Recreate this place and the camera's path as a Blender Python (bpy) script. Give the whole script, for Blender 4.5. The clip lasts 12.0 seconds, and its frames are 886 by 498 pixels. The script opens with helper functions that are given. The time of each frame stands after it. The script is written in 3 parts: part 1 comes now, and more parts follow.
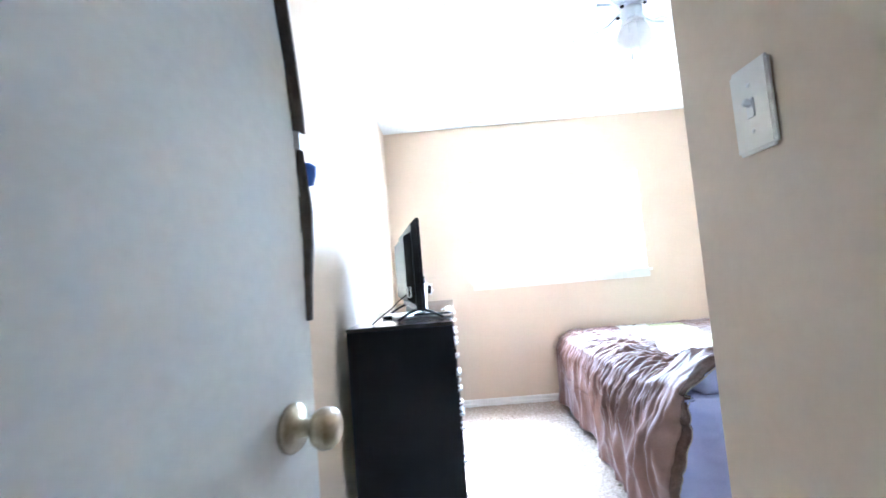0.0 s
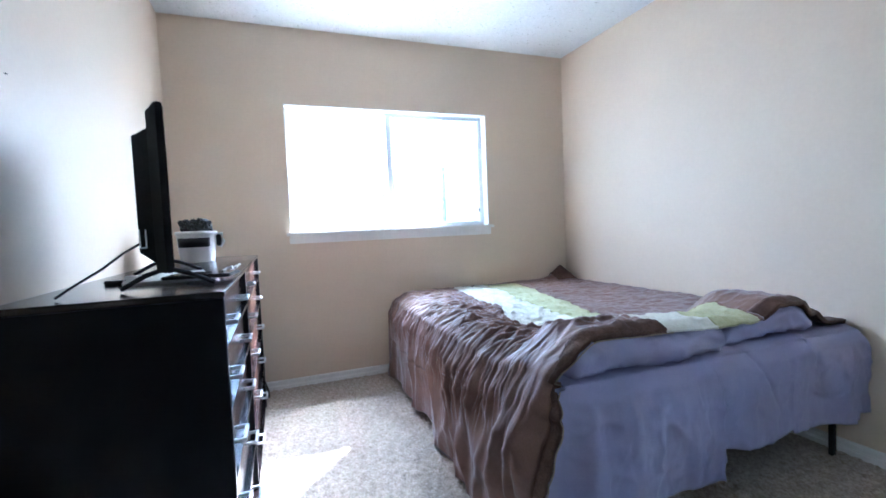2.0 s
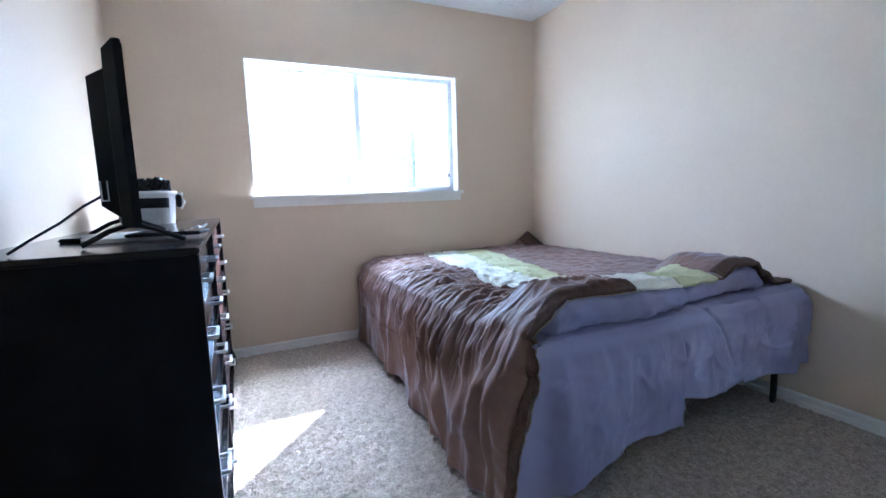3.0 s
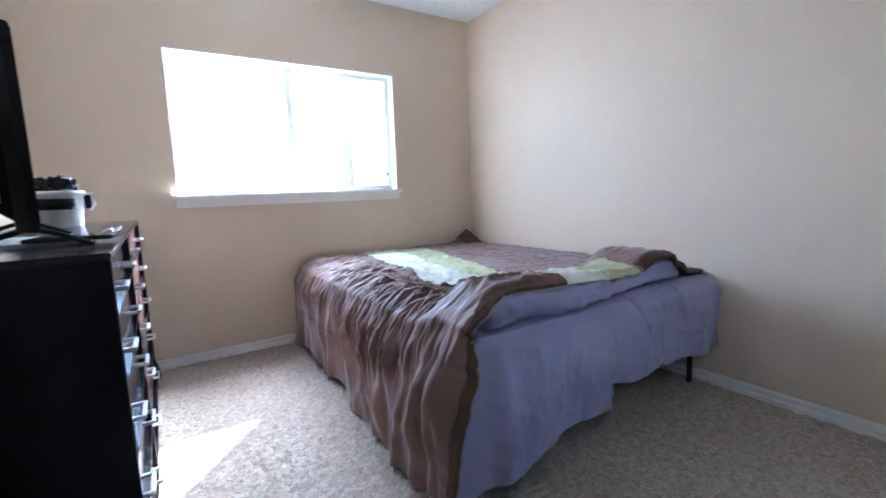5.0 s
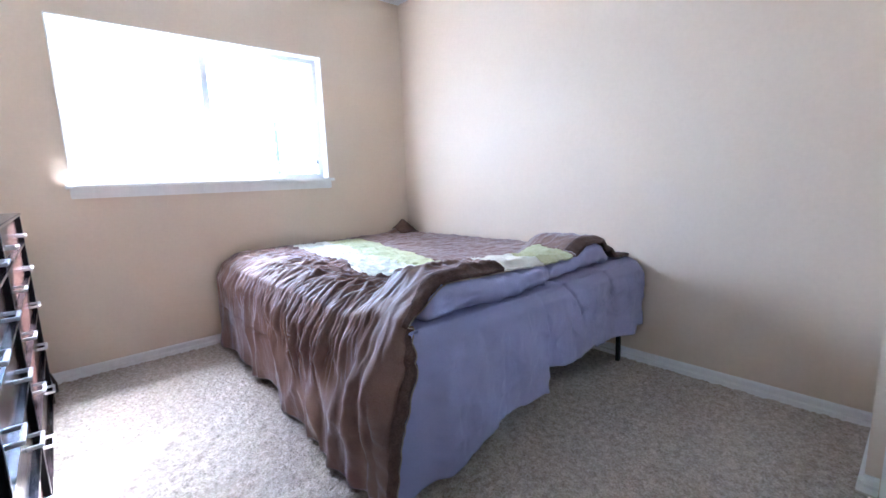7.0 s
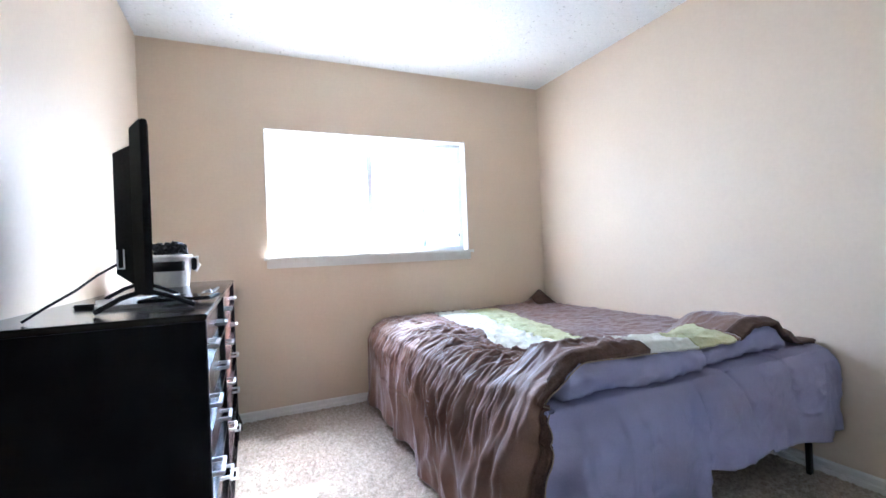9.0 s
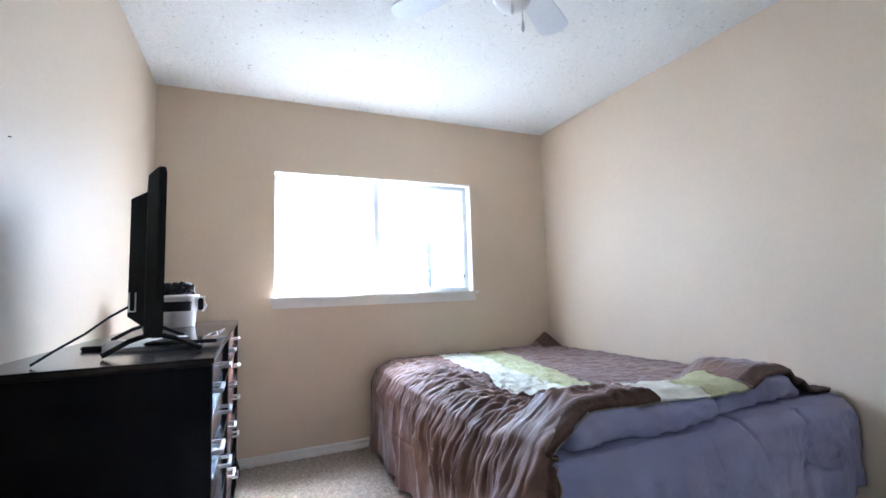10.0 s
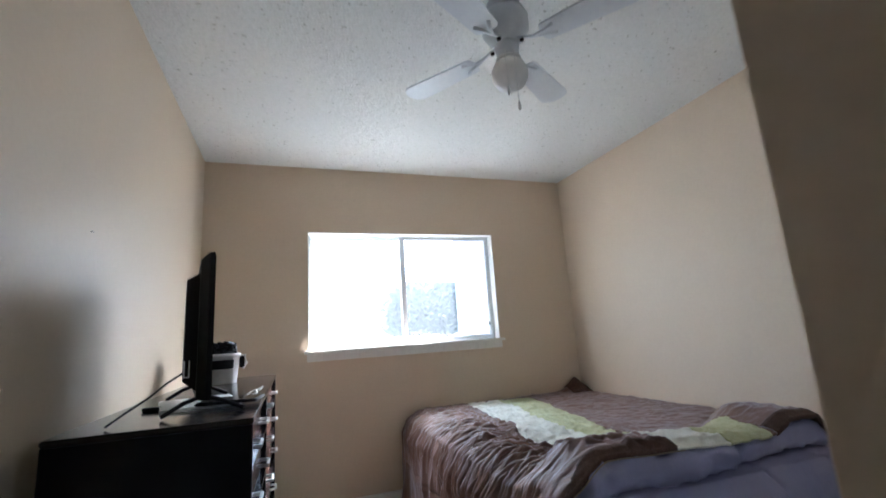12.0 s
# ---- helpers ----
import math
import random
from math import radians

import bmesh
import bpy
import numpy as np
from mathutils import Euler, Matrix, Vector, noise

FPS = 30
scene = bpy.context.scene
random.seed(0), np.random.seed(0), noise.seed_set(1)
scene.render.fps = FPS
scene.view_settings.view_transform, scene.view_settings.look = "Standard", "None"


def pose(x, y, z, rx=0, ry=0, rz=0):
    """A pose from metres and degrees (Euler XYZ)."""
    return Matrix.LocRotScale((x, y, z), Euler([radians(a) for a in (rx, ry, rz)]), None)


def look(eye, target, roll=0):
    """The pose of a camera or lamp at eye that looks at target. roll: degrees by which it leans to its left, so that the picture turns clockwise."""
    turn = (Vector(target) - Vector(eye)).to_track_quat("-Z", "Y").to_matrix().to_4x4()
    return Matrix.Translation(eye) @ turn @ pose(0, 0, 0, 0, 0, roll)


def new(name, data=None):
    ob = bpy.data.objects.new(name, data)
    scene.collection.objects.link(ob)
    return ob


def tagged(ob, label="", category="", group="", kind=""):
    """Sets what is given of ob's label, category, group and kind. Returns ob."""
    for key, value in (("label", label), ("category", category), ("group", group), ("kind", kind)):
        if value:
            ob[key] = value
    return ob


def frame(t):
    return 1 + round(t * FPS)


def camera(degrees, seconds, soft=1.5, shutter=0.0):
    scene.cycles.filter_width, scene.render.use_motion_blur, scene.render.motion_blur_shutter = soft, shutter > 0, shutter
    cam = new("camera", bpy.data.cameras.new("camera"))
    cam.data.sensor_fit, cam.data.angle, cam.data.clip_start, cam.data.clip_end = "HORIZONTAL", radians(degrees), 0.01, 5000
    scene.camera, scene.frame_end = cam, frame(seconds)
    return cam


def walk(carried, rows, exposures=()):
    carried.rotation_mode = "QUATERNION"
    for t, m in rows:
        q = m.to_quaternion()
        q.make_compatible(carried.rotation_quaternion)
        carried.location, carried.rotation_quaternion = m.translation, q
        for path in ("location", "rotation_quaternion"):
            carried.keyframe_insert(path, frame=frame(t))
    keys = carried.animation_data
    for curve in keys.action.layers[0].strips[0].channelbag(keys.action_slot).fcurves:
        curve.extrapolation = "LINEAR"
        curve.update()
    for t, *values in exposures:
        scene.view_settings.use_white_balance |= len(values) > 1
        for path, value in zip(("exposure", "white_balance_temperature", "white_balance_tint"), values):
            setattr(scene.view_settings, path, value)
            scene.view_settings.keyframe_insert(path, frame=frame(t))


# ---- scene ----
cam = camera(91.0, 12.0, soft=1.5, shutter=0.3)
PATH = [
    (0, (0.501, 0.45, 1.131), (0.471, 2.445, 1.265), -4.8),
    (0.5, (0.507, 0.699, 1.129), (0.785, 2.676, 1.246), -3.7),
    (1, (0.551, 0.936, 1.131), (1.113, 2.853, 1.223), -2.8),
    (1.5, (0.602, 1.07, 1.1), (1.199, 2.979, 1.108), -2.4),
    (2, (0.615, 1.113, 1.086), (1.317, 2.983, 0.978), -2.4),
    (2.5, (0.588, 1.133, 1.06), (1.4, 2.946, 0.834), -1.9),
    (4.5, (0.549, 1.150, 1.051), (1.449, 2.915, 0.774), -1.7),
    (5, (0.574, 1.135, 1.057), (1.657, 2.795, 0.789), -2.0),
    (5.5, (0.608, 1.146, 1.052), (1.857, 2.69, 0.817), -2.4),
    (6, (0.614, 1.176, 1.035), (1.941, 2.639, 0.724), -2.0),
    (6.5, (0.62, 1.179, 1.038), (1.959, 2.629, 0.714), -2.0),
    (7, (0.613, 1.177, 1.039), (1.918, 2.659, 0.721), -2.1),
    (7.5, (0.598, 1.17, 1.045), (1.776, 2.757, 0.738), -1.9),
    (9.5, (0.577, 1.123, 1.08), (1.346, 2.966, 1.189), -2.5),
    (10, (0.569, 1.121, 1.087), (1.366, 2.945, 1.277), -1.9),
    (10.5, (0.563, 1.111, 1.089), (1.384, 2.913, 1.37), -1.3),
    (11, (0.576, 1.102, 1.087), (1.407, 2.903, 1.345), -1.4),
    (11.5, (0.605, 1.097, 1.099), (1.334, 2.945, 1.333), -3.9),
    (12, (0.579, 0.96, 1.13), (1.237, 2.809, 1.516), -3.8),
]
EXPO = [(0, 5.51, 4810, 7), (0.5, 4.81, 4810, 7), (1, 4.26, 4730, 7), (1.5, 3.96, 4780, 9), (2, 3.91, 4720, 8), (2.5, 3.71, 4670, 9), (4.5, 3.76, 4800, 10), (5.5, 3.91, 4940, 13), (6.5, 4.13, 4920, 15), (7.5, 4.31, 5040, 14), (9.5, 3.99, 5170, 11), (10.5, 3.56, 5170, 10), (11.5, 3.11, 5320, 10), (12, 2.96, 5520, 9)]
walk(cam, [(t, look(eye, target, roll)) for t, eye, target, roll in PATH], EXPO)

# ---- light: afternoon sun and sky through the one window ----
SUN_AZ, SUN_EL = math.atan2(0.88, 1.0), radians(40.5)
world = bpy.data.worlds.new("sky")
scene.world = world
world.use_nodes = True
sky = world.node_tree.nodes.new("ShaderNodeTexSky")
sky.sky_type, sky.sun_disc = "NISHITA", False
sky.sun_elevation, sky.sun_rotation = SUN_EL, SUN_AZ
back = world.node_tree.nodes["Background"]
back.inputs["Strength"].default_value = 0.15
world.node_tree.links.new(sky.outputs[0], back.inputs["Color"])
to_sun = Vector((math.sin(SUN_AZ) * math.cos(SUN_EL), math.cos(SUN_AZ) * math.cos(SUN_EL), math.sin(SUN_EL)))
sun = new("sun", bpy.data.lights.new("sun", "SUN"))
sun.data.energy, sun.data.angle, sun.data.color = 4.0, radians(0.55), (1.0, 0.95, 0.88)
sun.matrix_world = look(to_sun * 30, (0, 0, 0))


# area lamp added outside the window's upper part to strengthen the sky's light
sky_fill = new("window_sky_fill", bpy.data.lights.new("window_sky_fill", "AREA"))
sky_fill.data.shape, sky_fill.data.size, sky_fill.data.size_y = "RECTANGLE", 1.44, 0.50
sky_fill.data.energy, sky_fill.data.color, sky_fill.data.spread = 2.0, (0.78, 0.89, 1.0), radians(145)
sky_fill.matrix_world = look((1.44, 4.58, 1.80), (1.60, 3.58, 0.80))


# ---- materials ----
def base_material(name, colour, rough=0.6, metal=0.0, spec=0.5):
    m = bpy.data.materials.new(name)
    m.use_nodes = True
    b = m.node_tree.nodes["Principled BSDF"]
    b.inputs["Base Color"].default_value = (*colour, 1)
    b.inputs["Roughness"].default_value = rough
    b.inputs["Metallic"].default_value = metal
    b.inputs["Specular IOR Level"].default_value = spec
    return m, m.node_tree.nodes, m.node_tree.links, b


def textured(name, dark, light, rough, coarse, fine, bump=0.2, bump_scale=None, distance=0.002, metal=0.0, stretch=(1, 1, 1), detail=6, spec=0.5):
    """Colour between two tones by a coarse and a fine noise, with fine relief."""
    m, n, l, b = base_material(name, light, rough, metal, spec)
    tc, mp = n.new("ShaderNodeTexCoord"), n.new("ShaderNodeMapping")
    mp.inputs["Scale"].default_value = stretch
    l.new(tc.outputs["Object"], mp.inputs["Vector"])
    n1, n2 = n.new("ShaderNodeTexNoise"), n.new("ShaderNodeTexNoise")
    n1.inputs["Scale"].default_value, n2.inputs["Scale"].default_value = coarse, fine
    n1.inputs["Detail"].default_value = n2.inputs["Detail"].default_value = detail
    for t in (n1, n2):
        l.new(mp.outputs[0], t.inputs["Vector"])
    mx = n.new("ShaderNodeMath")
    mx.operation = "ADD"
    l.new(n1.outputs[0], mx.inputs[0]), l.new(n2.outputs[0], mx.inputs[1])
    ramp = n.new("ShaderNodeMapRange")
    ramp.inputs["From Min"].default_value, ramp.inputs["From Max"].default_value = 0.7, 1.3
    l.new(mx.outputs[0], ramp.inputs["Value"])
    mix = n.new("ShaderNodeMix")
    mix.data_type = "RGBA"
    mix.inputs["A"].default_value, mix.inputs["B"].default_value = (*dark, 1), (*light, 1)
    l.new(ramp.outputs[0], mix.inputs["Factor"])
    l.new(mix.outputs["Result"], b.inputs["Base Color"])
    n3 = n.new("ShaderNodeTexNoise")
    n3.inputs["Scale"].default_value, n3.inputs["Detail"].default_value = bump_scale or fine, 4
    l.new(mp.outputs[0], n3.inputs["Vector"])
    bp = n.new("ShaderNodeBump")
    bp.inputs["Strength"].default_value, bp.inputs["Distance"].default_value = bump, distance
    l.new(n3.outputs[0], bp.inputs["Height"])
    l.new(bp.outputs[0], b.inputs["Normal"])
    return m


WALL = textured("wall_paint", (0.69, 0.562, 0.425), (0.725, 0.595, 0.455), 0.54, 1.3, 60, 0.10, 170, 0.002, spec=0.22)
CEIL = textured("popcorn_ceiling", (0.80, 0.80, 0.775), (0.89, 0.885, 0.865), 0.9, 60, 150, 0.6, 95, 0.009, detail=3)
def pit_shaded(m, scale, edge, colour):
    """Sparse dark spots painted into a material's colour as the shade inside pits."""
    n, l = m.node_tree.nodes, m.node_tree.links
    b = n["Principled BSDF"]
    old = b.inputs["Base Color"].links[0].from_socket
    tc, t, r, mix = n.new("ShaderNodeTexCoord"), n.new("ShaderNodeTexNoise"), n.new("ShaderNodeMapRange"), n.new("ShaderNodeMix")
    t.inputs["Scale"].default_value, t.inputs["Detail"].default_value = scale, 3
    l.new(tc.outputs["Object"], t.inputs["Vector"]), l.new(t.outputs[0], r.inputs["Value"])
    r.inputs["From Min"].default_value, r.inputs["From Max"].default_value = edge, edge + 0.05
    mix.data_type = "RGBA"
    mix.inputs["B"].default_value = (*colour, 1)
    l.new(old, mix.inputs["A"]), l.new(r.outputs[0], mix.inputs["Factor"]), l.new(mix.outputs["Result"], b.inputs["Base Color"])
    return m


CEIL = pit_shaded(CEIL, 46, 0.655, (0.56, 0.55, 0.51))
TRIM = textured("trim_paint", (0.81, 0.785, 0.74), (0.87, 0.85, 0.81), 0.62, 3, 40, 0.08, 50, spec=0.2)
DOORP = textured("door_paint", (0.72, 0.72, 0.70), (0.79, 0.79, 0.77), 0.4, 1.5, 60, 0.15, 120)
VINYL = textured("window_vinyl", (0.76, 0.77, 0.78), (0.82, 0.82, 0.82), 0.3, 4, 60, 0.05)
CARPET = textured("carpet_pile", (0.31, 0.247, 0.19), (0.60, 0.51, 0.42), 0.95, 45, 130, 0.8, 100, 0.012, detail=2)
# dresser wood with the shade on its near side put into the colour
ESPRESSO_SHADED = textured("espresso_shaded", (0.005, 0.0046, 0.0058), (0.008, 0.0068, 0.0082), 0.30, 2, 40, 0.01, 90, stretch=(6, 0.6, 6), spec=0.1)
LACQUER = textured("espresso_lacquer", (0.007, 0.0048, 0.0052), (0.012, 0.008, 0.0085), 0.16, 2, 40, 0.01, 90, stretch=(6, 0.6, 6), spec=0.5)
# the same wood for drawer fronts, lighter and redder as if sunlit
ESPRESSO_LIT = textured("espresso_lit", (0.030, 0.012, 0.009), (0.058, 0.023, 0.016), 0.26, 2, 40, 0.02, 90, stretch=(6, 0.6, 6), spec=0.5)
BRASS = textured("aged_brass", (0.36, 0.31, 0.23), (0.54, 0.48, 0.38), 0.32, 20, 90, 0.05, metal=1.0)
NICKEL = textured("brushed_nickel", (0.68, 0.68, 0.68), (0.80, 0.80, 0.80), 0.34, 20, 200, 0.05, metal=1.0)
BLACKP = textured("black_plastic", (0.010, 0.010, 0.011), (0.02, 0.02, 0.022), 0.4, 10, 200, 0.1, 300, spec=0.2)
SCREEN = textured("dark_screen", (0.006, 0.006, 0.008), (0.01, 0.01, 0.012), 0.12, 2, 20, 0.0)
BROWN = textured("brown_cotton", (0.155, 0.084, 0.060), (0.250, 0.145, 0.106), 0.58, 5, 300, 0.3, 500)
_cotton = BROWN.node_tree.nodes["Principled BSDF"]
_cotton.inputs["Specular IOR Level"].default_value = 0.35
_cotton.inputs["Sheen Weight"].default_value, _cotton.inputs["Sheen Roughness"].default_value = 0.4, 0.4
_cotton.inputs["Sheen Tint"].default_value = (0.84, 0.86, 1.0, 1)
BINDING = textured("brown_velvet", (0.066, 0.033, 0.022), (0.135, 0.075, 0.050), 0.85, 40, 200, 0.5, 120, 0.006)
CREAM = textured("cream_patchwork", (0.64, 0.62, 0.54), (0.78, 0.77, 0.69), 0.8, 12, 90, 0.6, 60, 0.006)
GREEN = textured("green_patchwork", (0.44, 0.44, 0.235), (0.58, 0.58, 0.37), 0.8, 12, 90, 0.6, 60, 0.006)
PIPING = textured("tan_piping", (0.26, 0.2, 0.14), (0.36, 0.29, 0.2), 0.8, 20, 90, 0.2)
LILAC = textured("lavender_cotton", (0.275, 0.270, 0.415), (0.335, 0.325, 0.485), 0.7, 4, 300, 0.3, 500)
MATTRESS = textured("mattress_ticking", (0.5, 0.49, 0.46), (0.66, 0.65, 0.62), 0.8, 8, 100, 0.3)
STEEL = textured("dark_steel", (0.02, 0.02, 0.02), (0.05, 0.045, 0.04), 0.4, 20, 120, 0.1, metal=0.7)
FANW = textured("fan_white", (0.68, 0.70, 0.74), (0.74, 0.76, 0.79), 0.35, 4, 50, 0.05)
GLOBE = textured("opal_glass", (0.78, 0.77, 0.76), (0.84, 0.83, 0.82), 0.55, 4, 30, 0.0)
BIN = textured("bin_plastic", (0.62, 0.62, 0.62), (0.72, 0.72, 0.72), 0.35, 4, 50, 0.05)
PAPER = textured("paper", (0.72, 0.72, 0.70), (0.82, 0.82, 0.80), 0.8, 6, 60, 0.1)
BLUE = textured("blue_plastic", (0.02, 0.06, 0.30), (0.03, 0.10, 0.42), 0.4, 20, 80, 0.05)
CANVAS = textured("olive_canvas", (0.022, 0.024, 0.018), (0.05, 0.052, 0.038), 0.85, 12, 200, 0.4, 300)
STRAP = textured("dark_webbing", (0.045, 0.033, 0.026), (0.085, 0.066, 0.052), 0.8, 30, 300, 0.4, 400)
# ground tone raised well above lawn so sunlight bounces up to the ceiling
YARD = textured("bounce_ground", (0.44, 0.44, 0.38), (0.58, 0.58, 0.52), 0.9, 0.6, 12, 0.5, 30, 0.05)
# leaf colour lightened and greyed in place of haze over the distant tree
LEAF = textured("leaf", (0.09, 0.115, 0.085), (0.13, 0.15, 0.115), 0.6, 3, 20, 0.1)
BARK = textured("bark", (0.08, 0.06, 0.045), (0.17, 0.13, 0.10), 0.9, 6, 30, 0.8, 20, 0.02, stretch=(3, 3, 0.5))


def glass_material():
    m, n, l, b = base_material("window_glass", (1, 1, 1), 0.02)
    b.inputs["Transmission Weight"].default_value = 1.0
    b.inputs["IOR"].default_value = 1.45
    # a small translucent share adds haze that veils the view outside
    tl, mix = n.new("ShaderNodeBsdfTranslucent"), n.new("ShaderNodeMixShader")
    tl.inputs["Color"].default_value = (0.85, 0.88, 0.92, 1)
    mix.inputs[0].default_value = 0.032
    l.new(b.outputs[0], mix.inputs[1]), l.new(tl.outputs[0], mix.inputs[2])
    l.new(mix.outputs[0], n["Material Output"].inputs["Surface"])
    return m


def blocker_material():
    """Sun blocker: almost opaque, scatters some light; added to bound the floor's sun patch."""
    m, n, l, b = base_material("sun_blocker", (0.10, 0.105, 0.11), 0.7)
    tr, mix = n.new("ShaderNodeBsdfTransparent"), n.new("ShaderNodeMixShader")
    tl, mix2 = n.new("ShaderNodeBsdfTranslucent"), n.new("ShaderNodeMixShader")
    tl.inputs["Color"].default_value = (0.75, 0.77, 0.8, 1)
    mix2.inputs[0].default_value = 0.5
    l.new(b.outputs[0], mix2.inputs[1]), l.new(tl.outputs[0], mix2.inputs[2])
    mix.inputs[0].default_value = 0.985
    l.new(tr.outputs[0], mix.inputs[1]), l.new(mix2.outputs[0], mix.inputs[2])
    l.new(mix.outputs[0], n["Material Output"].inputs["Surface"])
    return m


GLASS, BLOCKER = glass_material(), blocker_material()


# ---- mesh helpers ----
def part(name, bm, material, parent=None, label="", smooth=False):
    me = bpy.data.meshes.new(name)
    bmesh.ops.recalc_face_normals(bm, faces=bm.faces)
    bm.to_mesh(me)
    bm.free()
    me.materials.append(material)
    if smooth:
        me.shade_smooth()
    ob = new(name, me)
    if parent:
        ob.parent = parent
    return tagged(ob, label)


def thing(name, label, category, at=(0, 0, 0), group="", kind="", turn=0):
    ob = new(name)
    ob.matrix_world = pose(*at, 0, 0, turn)
    return tagged(ob, label, category, group, kind)


def add_box(bm, lo, hi, bevel=0.0, m=None):
    lo, hi = Vector(lo), Vector(hi)
    size, mid = hi - lo, (hi + lo) / 2
    r = bmesh.ops.create_cube(bm, size=1, matrix=Matrix.Translation(mid) @ Matrix.Diagonal((*size, 1)))
    vs = r["verts"]
    if bevel:
        es = list({e for v in vs for e in v.link_edges})
        vs = list({v for f in bmesh.ops.bevel(bm, geom=es, offset=bevel, segments=2, affect="EDGES")["faces"] for v in f.verts} | {v for v in vs if v.is_valid})
    if m:
        bmesh.ops.transform(bm, matrix=m, verts=vs)
    return vs


def box(lo, hi, bevel=0.0, m=None):
    bm = bmesh.new()
    add_box(bm, lo, hi, bevel, m)
    return bm


def boxes(*pairs, bevel=0.0):
    bm = bmesh.new()
    for lo, hi in pairs:
        add_box(bm, lo, hi, bevel)
    return bm


def lathe(profile, steps=32, bm=None, m=None):
    """A body of revolution round z from (radius, height) pairs."""
    bm = bm or bmesh.new()
    rings = []
    for r, z in profile:
        rings.append([bm.verts.new((max(r, 1e-4) * math.cos(a), max(r, 1e-4) * math.sin(a), z)) for a in (2 * math.pi * i / steps for i in range(steps))])
    for a, b in zip(rings, rings[1:]):
        for i in range(steps):
            bm.faces.new((a[i], a[(i + 1) % steps], b[(i + 1) % steps], b[i]))
    bm.faces.new(rings[0]), bm.faces.new(rings[-1])
    if m:
        bmesh.ops.transform(bm, matrix=m, verts=[v for r in rings for v in r])
    return bm


def tube(points, radius, steps=8, flat=1.0, bm=None):
    """A round or flattened bar along points."""
    bm = bm or bmesh.new()
    pts = [Vector(p) for p in points]
    rings = []
    for i, p in enumerate(pts):
        d = (pts[min(i + 1, len(pts) - 1)] - pts[max(i - 1, 0)]).normalized()
        side = d.cross(Vector((0, 0, 1)))
        side = side.normalized() if side.length > 1e-4 else Vector((1, 0, 0))
        up = side.cross(d)
        rings.append([bm.verts.new(p + side * radius * math.cos(a) + up * radius * flat * math.sin(a)) for a in (2 * math.pi * k / steps for k in range(steps))])
    for a, b in zip(rings, rings[1:]):
        for k in range(steps):
            bm.faces.new((a[k], a[(k + 1) % steps], b[(k + 1) % steps], b[k]))
    bm.faces.new(rings[0]), bm.faces.new(rings[-1])
    return bm


def extrude_profile(profile, start, end, out):
    """A moulding: profile of (outward, height) pairs run from start to end along a wall; out: the way it stands proud."""
    bm = bmesh.new()
    out = Vector(out)
    a = [bm.verts.new(Vector(start) + out * o + Vector((0, 0, h))) for o, h in profile]
    b = [bm.verts.new(Vector(end) + out * o + Vector((0, 0, h))) for o, h in profile]
    for i in range(len(profile)):
        j = (i + 1) % len(profile)
        bm.faces.new((a[i], a[j], b[j], b[i]))
    bm.faces.new(a), bm.faces.new(b)
    return bm


def grid_mesh(nu, nv, place):
    """A sheet of nu x nv quads; place(i, j) gives each corner."""
    bm = bmesh.new()
    vs = [[bm.verts.new(place(i, j)) for j in range(nv + 1)] for i in range(nu + 1)]
    for i in range(nu):
        for j in range(nv):
            bm.faces.new((vs[i][j], vs[i + 1][j], vs[i + 1][j + 1], vs[i][j + 1]))
    return bm


def fbm(x, y, z=0.0, octaves=4):
    return noise.fractal(Vector((x, y, z)), 1.0, 2.0, octaves)


# ---- structure: bedroom x 0..2.907, y 1.24..4.23, height 2.44; entry nook and hall behind ----
XR, YW, H = 2.907, 4.23, 2.44
WX0, WX1, WZ0, WZ1 = 0.691, 2.186, 1.078, 1.938
YD = 0.36        # bedroom face of the doorway wall
XS, YS = 0.908, 1.168    # face and end of the wall with the light switch
YB = 1.243       # wall beside the closet
XC = 2.416


def setting(name, bm, material, label, category, smooth=False):
    return tagged(part(name, bm, material, None, label, smooth), label, category, kind="structure")


setting("wall_north", boxes(((-0.12, YW, 0), (WX0, YW + 0.16, H)), ((WX1, YW, 0), (XR + 0.12, YW + 0.16, H)),
                            ((WX0, YW, 0), (WX1, YW + 0.16, WZ0 - 0.022)), ((WX0, YW, WZ1), (WX1, YW + 0.16, H))), WALL,
        "beige painted wall around the window", "wall")
setting("wall_west", box((-0.12, -1.3, 0), (0, YW, H)), WALL, "beige painted long wall behind the dresser", "wall")
setting("wall_east", box((XR, 0.40, 0), (XR + 0.12, YW, H)), WALL, "beige painted wall beside the bed", "wall")
setting("wall_switch", box((XS, YD, 0), (XS + 0.11, YS, H), 0.004), WALL, "beige stub wall carrying the light switch", "wall")
setting("wall_closet_return", box((XC, 1.125, 0), (XR, YB, H), 0.004), WALL, "beige wall return beside the closet doors", "wall")
setting("wall_closet_header", box((XS + 0.11, 1.03, 2.06), (XC, 1.155, H)), WALL, "beige header above the closet doors", "wall")
setting("wall_closet_back", boxes(((XS + 0.11, 0.40, 0), (XR, 0.50, H)), ((XC, 0.50, 0), (XC + 0.1, 1.125, H))), WALL, "plain wall at the back of the closet", "wall")
setting("wall_doorway", boxes(((0, YD - 0.12, 0), (0.085, YD, H)), ((0.085, YD - 0.12, 2.06), (XS, YD, H)), ((XS, -1.3, 0), (XS + 0.11, YD, H)), ((0, -1.42, 0), (XS, -1.3, H))),
        WALL, "plain beige walls of the doorway and hall", "wall")


